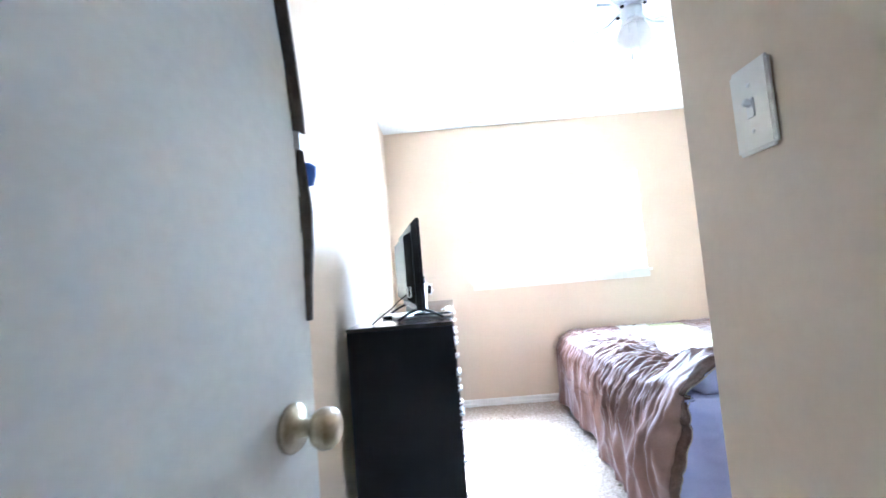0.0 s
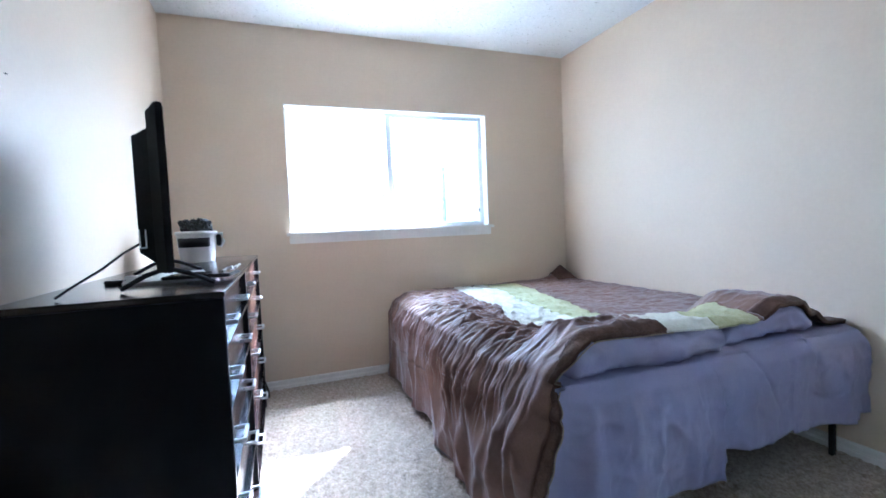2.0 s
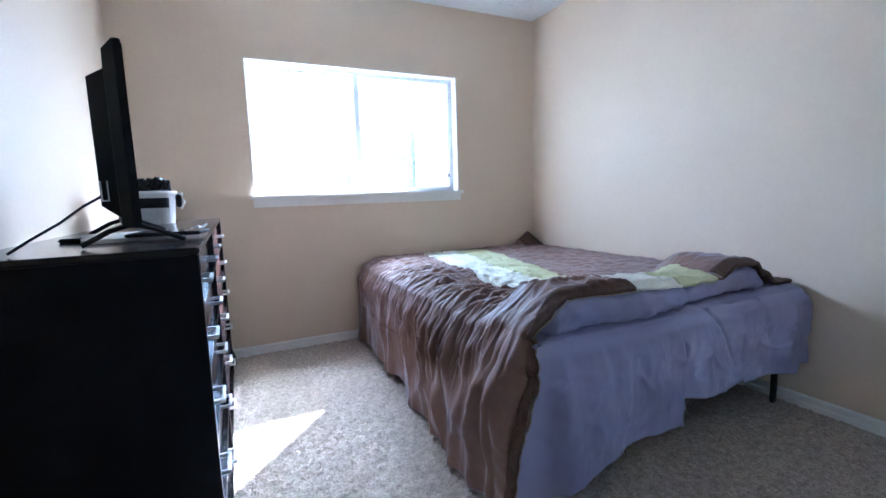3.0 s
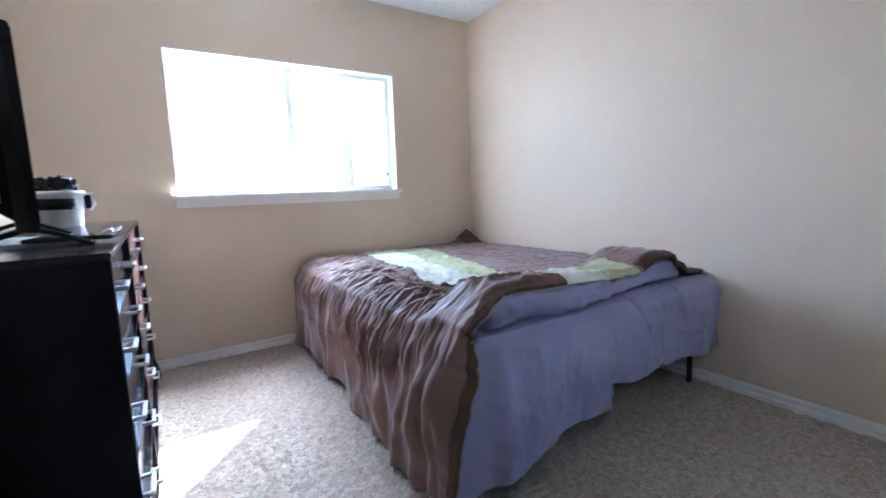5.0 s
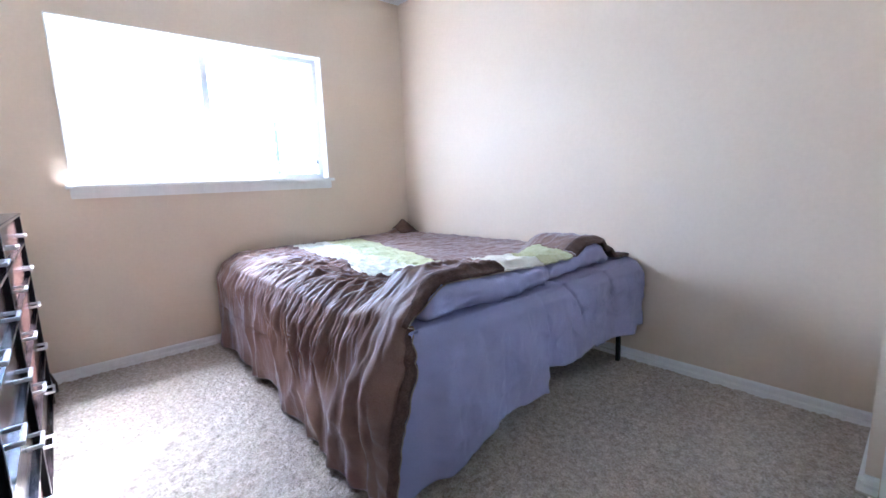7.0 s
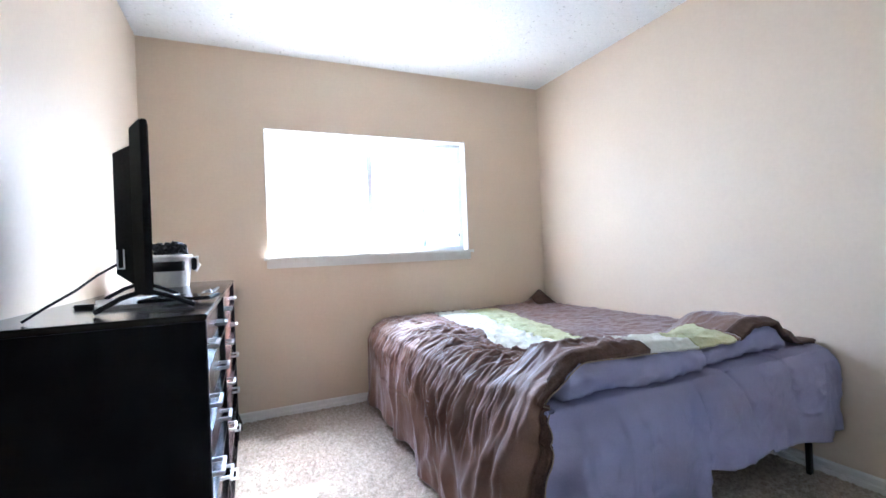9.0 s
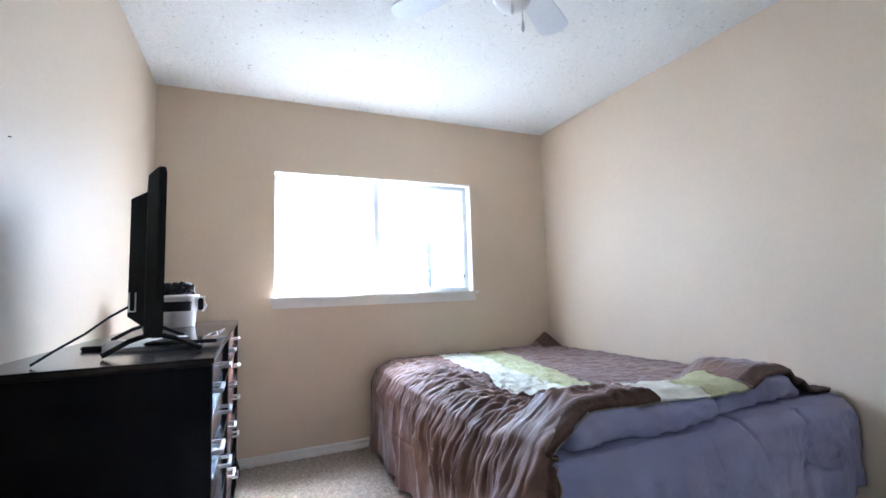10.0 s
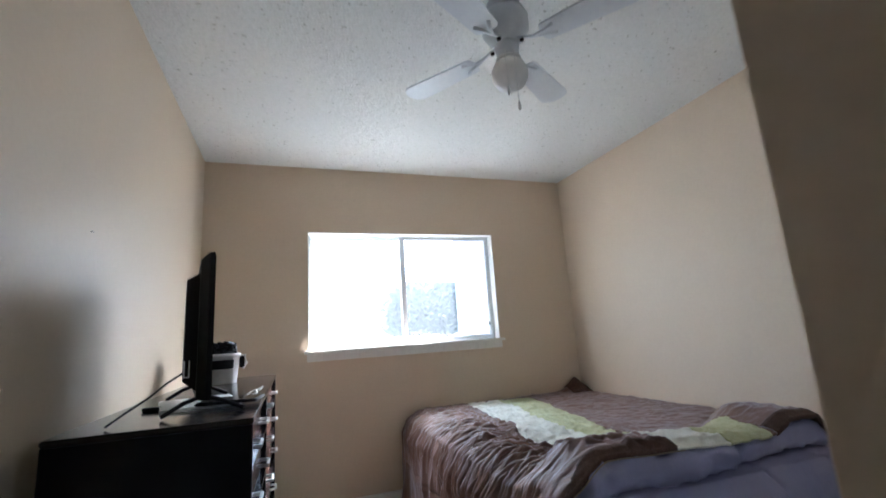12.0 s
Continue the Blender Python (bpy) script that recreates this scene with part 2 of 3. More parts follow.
def rough_sheet(x0, x1, y0, y1, z, step, amp, rise=0.0):
    nx, ny = int((x1 - x0) / step), int((y1 - y0) / step)
    return grid_mesh(nx, ny, lambda i, j: (x0 + (x1 - x0) * i / nx, y0 + (y1 - y0) * j / ny,
                                           z + rise * max(0.0, (y0 + (y1 - y0) * j / ny - 3.2) / 1.03) + (0 if i in (0, nx) or j in (0, ny) else amp * (random.random() - 0.5))))


bm = rough_sheet(0.0, XR, 1.25, YW, 0.010, 0.0085, 0.011, 0.016)
setting("floor", bm, CARPET, "speckled beige cut-pile carpet", "carpet", True)
setting("floor_base", boxes(((-0.12, 0.40, -0.15), (XR + 0.12, YW + 0.16, -0.006)), ((-0.12, -1.42, -0.15), (XS + 0.11, 0.40, -0.006)), ((0, -1.3, -0.006), (XS, 0.40, 0.012)), ((0, 0.40, -0.006), (XR, 1.25, 0.012))), CARPET, "beige carpet of the entry", "carpet")
bm = rough_sheet(0.0, XR, 0.40, YW, H, 0.012, 0.004)
setting("ceiling", bm, CEIL, "white popcorn-textured ceiling", "ceiling", True)
setting("ceiling_slab", boxes(((-0.12, 0.40, H + 0.008), (XR + 0.12, YW + 0.16, H + 0.15)), ((-0.12, -1.42, H + 0.008), (XS + 0.11, 0.40, H + 0.15)), ((0, -1.3, H), (XS, 0.40, H + 0.008))), CEIL, "plain ceiling slab over rooms", "ceiling")

BASE = [(0, 0), (0.016, 0), (0.016, 0.031), (0.003, 0.035), (0.003, 0.047), (0.013, 0.051), (0.013, 0.062), (0.004, 0.069), (0, 0.069)]
for n, (a, b, out) in enumerate((((0, YW, 0.016), (XR, YW, 0.016), (0, -1, 0)), ((XR, YB, 0), (XR, YW - 0.014, 0), (-1, 0, 0)),
                                 ((XC - 0.014, YB, 0), (XR - 0.014, YB, 0), (0, 1, 0)), ((XC, 1.208, 0), (XC, YB, 0), (-1, 0, 0)),
                                 ((0, YD, 0), (0, YW - 0.014, 0), (1, 0, 0)), ((XS, YD, 0), (XS, YS, 0), (-1, 0, 0)))):
    setting("baseboard_%d" % (n + 1), extrude_profile(BASE, a, b, out), TRIM, "white painted wooden baseboard with a groove", "baseboard")


setting("door_trim_1", box((XC - 0.015, 1.118, 0.0), (XC - 0.001, 1.206, 2.085), 0.004), TRIM, "white painted casing beside the closet doors", "door trim")

# ---- window ----
def window():
    w = thing("window_1", "white vinyl sliding window with a wooden stool", "window", kind="structure")
    y0, y1 = YW + 0.075, YW + 0.145
    f = 0.022
    part("window_frame", boxes(((WX0, y0, WZ0), (WX0 + f, y1, WZ1)), ((WX1 - f, y0, WZ0), (WX1, y1, WZ1)), ((WX0 + f, y0, WZ0), (WX1 - f, y1, WZ0 + f)),
                               ((WX0 + f, y0, WZ1 - f), (WX1 - f, y1, WZ1)), bevel=0.003), VINYL, w)
    part("window_jamb", boxes(((WX0, YW - 0.002, WZ0), (WX0 + 0.008, y0, WZ1)), ((WX1 - 0.008, YW - 0.002, WZ0), (WX1, y0, WZ1)),
                              ((WX0 + 0.008, YW - 0.002, WZ1 - 0.008), (WX1 - 0.008, y0, WZ1))), TRIM, w)
    part("window_sill", box((WX0 - 0.026, YW - 0.050, WZ0 - 0.022), (WX1 + 0.022, y1, WZ0), 0.004), TRIM, w)
    part("window_apron", box((WX0 - 0.008, YW - 0.018, WZ0 - 0.075), (WX1 + 0.008, YW - 0.001, WZ0 - 0.0225), 0.004), TRIM, w)
    xm = 1.424
    for x0, x1, ya, name in ((WX0 + f, xm + 0.024, y0 + 0.036, "left"), (xm - 0.024, WX1 - f, y0 + 0.006, "right")):
        s, m = 0.013, 0.042      # rails, meeting stile
        sl, sr = (s, m) if name == "left" else (m, s)
        z0, z1 = WZ0 + f, WZ1 - f
        sash = part("sash", boxes(((x0, ya, z0), (x0 + sl, ya + 0.026, z1)), ((x1 - sr, ya, z0), (x1, ya + 0.026, z1)), ((x0 + sl, ya, z0), (x1 - sr, ya + 0.026, z0 + s)),
                                  ((x0 + sl, ya, z1 - s), (x1 - sr, ya + 0.026, z1)), bevel=0.002), VINYL, w)
        g = part("pane", box((x0 + sl, ya + 0.010, z0 + s), (x1 - sr, ya + 0.015, z1 - s)), GLASS, sash)
        g.visible_shadow = False
    part("latch", boxes(((WX1 - f - 0.030, y0 - 0.004, 1.185), (WX1 - f - 0.020, y0 + 0.008, 1.215)), ((WX1 - f - 0.028, y0 - 0.010, 1.192), (WX1 - f - 0.022, y0 - 0.004, 1.208)), bevel=0.002), STEEL, w, "small dark latch")
    part("cord", tube([(WX1 - 0.05, y0 - 0.01, 1.60), (WX1 - 0.054, y0 - 0.012, 1.45), (WX1 - 0.05, y0 - 0.012, 1.26)], 0.0015, 6), VINYL, w, "thin blind cord")
    # added panel, not a seen part: its left edge cuts the carpet's sun patch
    part("sun_blocker", box((1.88, y1 - 0.004, WZ0 + f), (WX1 - f, y1 - 0.003, WZ1 - f)), BLOCKER, w, "translucent panel added to block the sun")


window()


# ---- door and switch ----
def bedroom_door():
    hx, hy = 0.105, YD + 0.006
    ang = math.degrees(math.atan2(1.098 - hy, 0.281 - hx))
    d = thing("door_1", "white flush bedroom door standing open", "door", (hx, hy, 0.012), kind="structure", turn=ang)
    part("door_leaf", box((0.0, 0.0, 0.0), (0.762, 0.035, 2.03), 0.003), DOORP, d)
    for side, y in ((-1, 0.0), (1, 0.035)):
        m = pose(0.702, y, 0.935) @ pose(0, 0, 0, 90 if side < 0 else -90)
        part("door_knob", lathe([(0.033, 0), (0.033, 0.004), (0.029, 0.009), (0.013, 0.012), (0.011, 0.03), (0.014, 0.034), (0.024, 0.039), (0.0275, 0.048), (0.0265, 0.058), (0.02, 0.065), (0.0, 0.067)], m=m), BRASS, d, "round brass knob", True)
    part("latch_plate", box((0.7615, 0.006, 0.905), (0.7632, 0.029, 0.965)), BRASS, d)
    for z in (0.2, 1.0, 1.82):
        part("hinge", lathe([(0.006, 0), (0.006, 0.09)], 10, m=pose(-0.004, -0.002, z)), BRASS, d)
    return d


bedroom_door()


def hanging_straps():
    """Dark webbing straps that hang over the door's free edge."""
    t = thing("hanging_strap", "dark webbing straps with a blue clip hung over the door edge", "strap", (0.281, 1.098, 0))
    part("hook", tube([(-0.060, -0.103, 2.045), (-0.026, -0.118, 2.052), (-0.018, -0.120, 2.03), (-0.018, -0.118, 1.98)], 0.003), STEEL, t)

    def strap(line, th):
        """line: (x, y, z, width) down the middle of the strap."""
        ob = part(th[0], grid_mesh(len(line) - 1, 4, lambda i, j: (line[i][0] + 0.25 * line[i][3] * (j / 4 - 0.5) + 0.002 * math.sin(j * 1.6 + i), line[i][1] + line[i][3] * (j / 4 - 0.5) * 0.35, line[i][2])), STRAP, t, "", True)
        ob.modifiers.new("thick", "SOLIDIFY").thickness = 0.004
    strap(((-0.020, -0.118, 1.99, 0.042), (-0.013, -0.092, 1.85, 0.048), (-0.006, -0.066, 1.70, 0.050), (0.0, -0.042, 1.58, 0.050), (0.004, -0.014, 1.47, 0.045), (0.004, 0.002, 1.40, 0.05), (0.003, 0.004, 1.372, 0.05)), ("upper_strap",))
    strap(((0.002, 0.004, 1.345, 0.03), (0.0, 0.008, 1.30, 0.05), (0.002, 0.010, 1.25, 0.06), (0.002, 0.008, 1.20, 0.055), (0.001, 0.006, 1.14, 0.04), (0.0, 0.005, 1.085, 0.03)), ("lower_strap",))
    part("buckle", box((-0.004, -0.006, 1.342), (0.006, 0.016, 1.375), 0.003), NICKEL, t)
    part("clip", lathe([(0.004, -0.02), (0.012, -0.017), (0.014, 0.0), (0.012, 0.014), (0.003, 0.018)], 12, m=pose(0.004, 0.034, 1.315, 12, 15, 0)), BLUE, t, "blue plastic clip", True)


hanging_straps()


def light_switch():
    t = thing("light_switch", "white single toggle switch plate on the stub wall", "light switch", (XS - 0.001, 1.003, 1.315))
    part("plate", box((-0.0055, -0.035, -0.057), (0, 0.035, 0.057), 0.0045), TRIM, t)
    part("toggle_slot", box((-0.0075, -0.006, -0.012), (-0.0055, 0.006, 0.012)), VINYL, t)
    part("toggle", box((-0.017, -0.0035, -0.001), (-0.006, 0.0035, 0.007), 0.001, pose(0, 0, 0, 0, 20, 0)), VINYL, t)
    for z in (-0.03, 0.03):
        part("screw", lathe([(0.003, 0), (0.003, 0.001), (0.001, 0.0015)], 10, m=pose(-0.0058, 0, z, 0, -90, 0)), NICKEL, t)


light_switch()


def closet_door(x0, x1, y):
    t = thing("closet_door", "white sliding closet door", "door", (x0, y, 0.012), kind="structure", group="closet doors")
    part("door_panel", box((0, 0, 0), (x1 - x0, 0.03, 2.05), 0.003), DOORP, t)
    part("finger_pull", lathe([(0.026, 0), (0.026, 0.003), (0.02, 0.003), (0.018, 0.001)], 20, m=pose(0.08, 0.03, 0.95, -90)), BRASS, t)


closet_door(XS + 0.115, 1.72, 1.05)
closet_door(1.68, XC - 0.004, 1.085)

# ---- dresser and what stands on it ----
DX, DY0, DY1, DZ = 0.489, 2.222, 3.965, 0.956
DYM = 2.95       # upright between the two banks of drawers


def dresser():
    """Frame of side panels, rails and an upright; the drawer fronts sit back in it."""
    t = thing("dresser", "dark espresso wood dresser with square metal pulls", "dresser", (0, 0, 0))
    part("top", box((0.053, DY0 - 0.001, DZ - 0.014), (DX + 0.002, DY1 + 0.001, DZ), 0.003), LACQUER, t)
    for y in (DY0, DY1 - 0.02):
        part("side_panel", box((0.055, y, 0.0), (DX - 0.001, y + 0.02, DZ - 0.014), 0.002), ESPRESSO_SHADED, t)
    part("back_panel", box((0.055, DY0 + 0.02, 0.05), (0.063, DY1 - 0.02, DZ - 0.014)), ESPRESSO_SHADED, t)
    part("plinth", box((0.08, DY0 + 0.02, 0.0), (DX - 0.030, DY1 - 0.02, 0.07)), ESPRESSO_SHADED, t)
    part("carcass", box((0.063, DY0 + 0.02, 0.07), (DX - 0.040, DY1 - 0.02, DZ - 0.03)), ESPRESSO_SHADED, t)
    part("upright", box((DX - 0.040, DYM - 0.010, 0.07), (DX - 0.003, DYM + 0.010, DZ - 0.014), 0.0015), ESPRESSO_SHADED, t)
    levels = (0.075, 0.285, 0.488, 0.664, 0.816, DZ - 0.014)
    banks = ((DY0 + 0.02, DYM - 0.010, (2.385, 2.790)), (DYM + 0.010, DY1 - 0.02, (3.235, 3.80)))
    for ya, yb, pulls in banks:
        for z in levels[:-1]:
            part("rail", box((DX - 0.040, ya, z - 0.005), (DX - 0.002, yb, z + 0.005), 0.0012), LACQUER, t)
        for r in range(5):
            za, zb = levels[r] + 0.007, levels[r + 1] - (0.007 if r < 4 else 0.002)
            ajar = (0.0, 0.001, 0.003, 0.002, 0.0)[r]
            x = DX - 0.021 + ajar
            d = part("drawer", box((DX - 0.040, ya + 0.002, za), (x, yb - 0.002, zb), 0.002), ESPRESSO_LIT, t)
            for yc in pulls:
                zc = za + 0.34 * (zb - za)
                part("pull", boxes(((x, yc - 0.048, zc - 0.005), (x + 0.036, yc - 0.039, zc + 0.005)), ((x, yc + 0.039, zc - 0.005), (x + 0.036, yc + 0.048, zc + 0.005)),
                                   ((x + 0.027, yc - 0.039, zc - 0.005), (x + 0.036, yc + 0.039, zc + 0.005)), bevel=0.0015), NICKEL, d, "square nickel pull")


dresser()


def television():
    """Seen end-on: slim rim, tapered back and a lower bulge, on two splayed feet."""
    t = thing("television", "slim black television on two splayed feet", "television", (0.380, 2.292, DZ), turn=101.5)
    # local x runs along the screen, local +y is the back
    L, z0, z1 = 0.70, 0.045, 0.442
    part("screen", box((0.008, -0.002, z0 + 0.014), (L - 0.008, 0.002, z1 - 0.008)), SCREEN, t)
    part("bezel", box((0, 0.0, z0), (L, 0.014, z1), 0.002), BLACKP, t)
    bm = bmesh.new()
    a = [bm.verts.new(p) for p in ((0.0, 0.014, z0), (L, 0.014, z0), (L, 0.014, z1), (0, 0.014, z1))]
    b = [bm.verts.new(p) for p in ((0.03, 0.034, z0 + 0.004), (L - 0.03, 0.034, z0 + 0.004), (L - 0.03, 0.034, z1 - 0.018), (0.03, 0.034, z1 - 0.018))]
    for i in range(4):
        bm.faces.new((a[i], a[(i + 1) % 4], b[(i + 1) % 4], b[i]))
    bm.faces.new(a), bm.faces.new(b)
    part("back_cover", bm, BLACKP, t)
    bm = bmesh.new()
    a = [bm.verts.new(p) for p in ((0.05, 0.03, z0 + 0.02), (L - 0.05, 0.03, z0 + 0.02), (L - 0.05, 0.03, z1 - 0.05), (0.05, 0.03, z1 - 0.05))]
    b = [bm.verts.new(p) for p in ((0.07, 0.066, z0 + 0.05), (L - 0.07, 0.066, z0 + 0.05), (L - 0.07, 0.066, z1 - 0.07), (0.07, 0.066, z1 - 0.07))]
    for i in range(4):
        bm.faces.new((a[i], a[(i + 1) % 4], b[(i + 1) % 4], b[i]))
    bm.faces.new(a), bm.faces.new(b)
    part("electronics_housing", bm, BLACKP, t)
    part("port_panel", boxes(((0.052, 0.050, z0 + 0.060), (0.056, 0.053, z0 + 0.105)), ((0.052, 0.062, z0 + 0.060), (0.056, 0.065, z0 + 0.105)), ((0.052, 0.053, z0 + 0.060), (0.056, 0.062, z0 + 0.063))), NICKEL, t, "pale port surround")
    for x in (0.10, L - 0.10):
        bm = tube([(x, 0.013, z0 + 0.006), (x, -0.03, 0.036), (x - 0.01, -0.09, 0.007)], 0.006, 8)
        tube([(x, 0.013, z0 + 0.006), (x, 0.06, 0.036), (x - 0.01, 0.112, 0.007)], 0.006, 8, bm=bm)
        part("foot", bm, BLACKP, t, "splayed plastic foot")
    part("power_cable", tube([(0.10, 0.06, 0.12), (0.09, 0.10, 0.095), (0.07, 0.14, 0.062), (0.06, 0.19, 0.03), (0.05, 0.225, 0.005)], 0.0028), BLACKP, t, "thin black cable")
    return t


television()


def storage_bin():
    t = thing("storage_bin", "grey plastic bin heaped with black cables on the dresser", "bin", (0.235, 3.56, DZ), turn=8)
    prof = [(0.072, 0.0), (0.075, 0.004), (0.088, 0.135), (0.093, 0.137), (0.093, 0.15), (0.088, 0.152), (0.084, 0.148), (0.072, 0.012), (0.0, 0.012)]
    part("tub", lathe(prof, 28), BIN, t, "", True)
    label = part("label_panel", grid_mesh(14, 1, lambda i, j: ((0.083 + 0.004 * j) * math.cos(radians(-160 + 8 * i)), (0.083 + 0.004 * j) * math.sin(radians(-160 + 8 * i)), 0.075 + 0.045 * j)), BLACKP, t, "black label panel", True)
    label.modifiers.new("thick", "SOLIDIFY").thickness = 0.003
    part("handle", tube([(0.088, 0, 0.13), (0.112, -0.008, 0.138), (0.118, -0.012, 0.10), (0.10, -0.014, 0.07)], 0.006, flat=1.6), PAPER, t, "pale bail handle")
    for k in range(15):
        rr = random.Random(k)
        a0 = rr.random() * 6.28
        pts = [(0.065 * math.cos(a0 + i * 0.5) * (0.6 + 0.4 * rr.random()), 0.065 * math.sin(a0 + i * 0.5) * (0.6 + 0.4 * rr.random()), 0.148 + 0.058 * rr.random()) for i in range(9)]
        part("cable_loop", tube(pts, 0.013, 6), BLACKP, t)
    part("hanging_plug", box((0.085, -0.03, 0.075), (0.108, -0.005, 0.135), 0.005), BLACKP, t)


storage_bin()


def tablet():
    t = thing("tablet", "dark flat tablet lying on loose papers", "tablet", (0.402, 2.545, DZ + 0.0115), turn=82)
    part("body", box((-0.065, -0.088, 0), (0.065, 0.088, 0.009), 0.003), BLACKP, t)
    part("glass", box((-0.058, -0.080, 0.0088), (0.058, 0.080, 0.0098)), SCREEN, t)


tablet()
p = tagged(part("paper_sheet", box((-0.11, -0.15, 0), (0.11, 0.15, 0.010)), PAPER), "white loose papers on the dresser top", "paper")
p.matrix_world = pose(0.29, 2.66, DZ + 0.0005, 0, 0, 14)
p = tagged(part("remote_control", box((-0.012, -0.028, 0), (0.012, 0.028, 0.012), 0.004), BLACKP), "black remote control on the dresser top", "remote control")
p.matrix_world = pose(0.172, 2.60, DZ, 0, 0, 70)
for k, (x, y, a) in enumerate(((0.425, 2.78, 30), (0.44, 2.92, -20))):
    o = tagged(part("key_bunch", tube([(0, 0, 0.004), (0.02, 0.01, 0.012), (0.035, 0.0, 0.018), (0.03, -0.02, 0.008), (0.01, -0.02, 0.004)], 0.004), NICKEL), "small metal keys on the dresser top", "keys")
    o.matrix_world = pose(x, y, DZ, 0, 0, a)

nail = tagged(part("wall_nail", lathe([(0.0015, 0), (0.0015, 0.004), (0.0022, 0.0045), (0.0022, 0.0055)], 10), STEEL), "small dark nail in the painted wall", "nail")
nail.matrix_world = pose(0.0, 2.527, 1.509, 0, 90, 0)


def slumped_bag():
    """A soft dark bag on the carpet between the dresser and the window wall."""
    t = thing("bag", "dark olive canvas bag slumped behind the dresser", "bag", (0.405, 4.075, 0.012))
    bm = lathe([(0.0, 0.0), (0.075, 0.002), (0.09, 0.02), (0.085, 0.06), (0.07, 0.11), (0.05, 0.14), (0.03, 0.155), (0.0, 0.16)], 36)
    for v in bm.verts:
        q = 1 + 0.16 * fbm(v.co.x * 14, v.co.y * 14, v.co.z * 10, 3)
        v.co = Vector((v.co.x * q * 1.0, v.co.y * q * 0.85, v.co.z * (1 + 0.08 * fbm(v.co.x * 9, v.co.y * 9))))
    part("pouch", bm, CANVAS, t, "", True)
    part("strap", tube([(0.02, -0.02, 0.14), (0.05, -0.05, 0.17), (0.08, -0.05, 0.14), (0.09, -0.03, 0.08), (0.09, 0.0, 0.02)], 0.009, 8, 0.4), STRAP, t, "black webbing strap", True)


slumped_bag()

# ---- bed ----
BX0, BY0, BY1 = 1.405, 2.215, 4.19


def bed():
    t = thing("bed", "queen bed base with dark steel legs", "bed")
    part("box_spring", box((BX0 + 0.02, BY0 + 0.015, 0.26), (XR - 0.02, BY1, 0.40), 0.02), MATTRESS, t)
    part("rail", boxes(((BX0 + 0.03, BY0 + 0.02, 0.225), (XR - 0.03, BY0 + 0.055, 0.26)), ((BX0 + 0.03, BY0 + 0.055, 0.225), (BX0 + 0.065, BY1, 0.26)), ((XR - 0.065, BY0 + 0.055, 0.225), (XR - 0.03, BY1, 0.26))), STEEL, t)
    for x in (BX0 + 0.08, XR - 0.075):
        for y in (BY0 + 0.05, BY1 - 0.1):
            part("leg", box((x - 0.011, y - 0.011, 0.0), (x + 0.011, y + 0.011, 0.225), 0.003), STEEL, t)
    m = thing("mattress", "mattress under lavender sheets", "mattress")
    part("mattress_body", box((BX0, BY0, 0.40), (XR - 0.012, BY1, 0.575), 0.035), MATTRESS, m, "", True)


bed()


def smooth01(x):
    x = min(max(x, 0.0), 1.0)
    return x * x * (3 - 2 * x)


def hem_height(x):
    """The sheet's lower edge: to the floor at the corner, rising in steps."""
    pts = ((1.30, 0.0), (1.42, 0.07), (1.55, 0.135), (1.72, 0.185), (2.00, 0.178), (2.015, 0.262), (2.24, 0.256), (2.38, 0.290), (2.40, 0.250), (2.75, 0.235), (2.91, 0.24))
    for (xa, za), (xb, zb) in zip(pts, pts[1:]):
        if x <= xb:
            return za + (zb - za) * max(0, (x - xa)) / (xb - xa)
    return pts[-1][1]


def ridge(n):
    return 1.0 - min(1.0, abs(n) * 2.2)


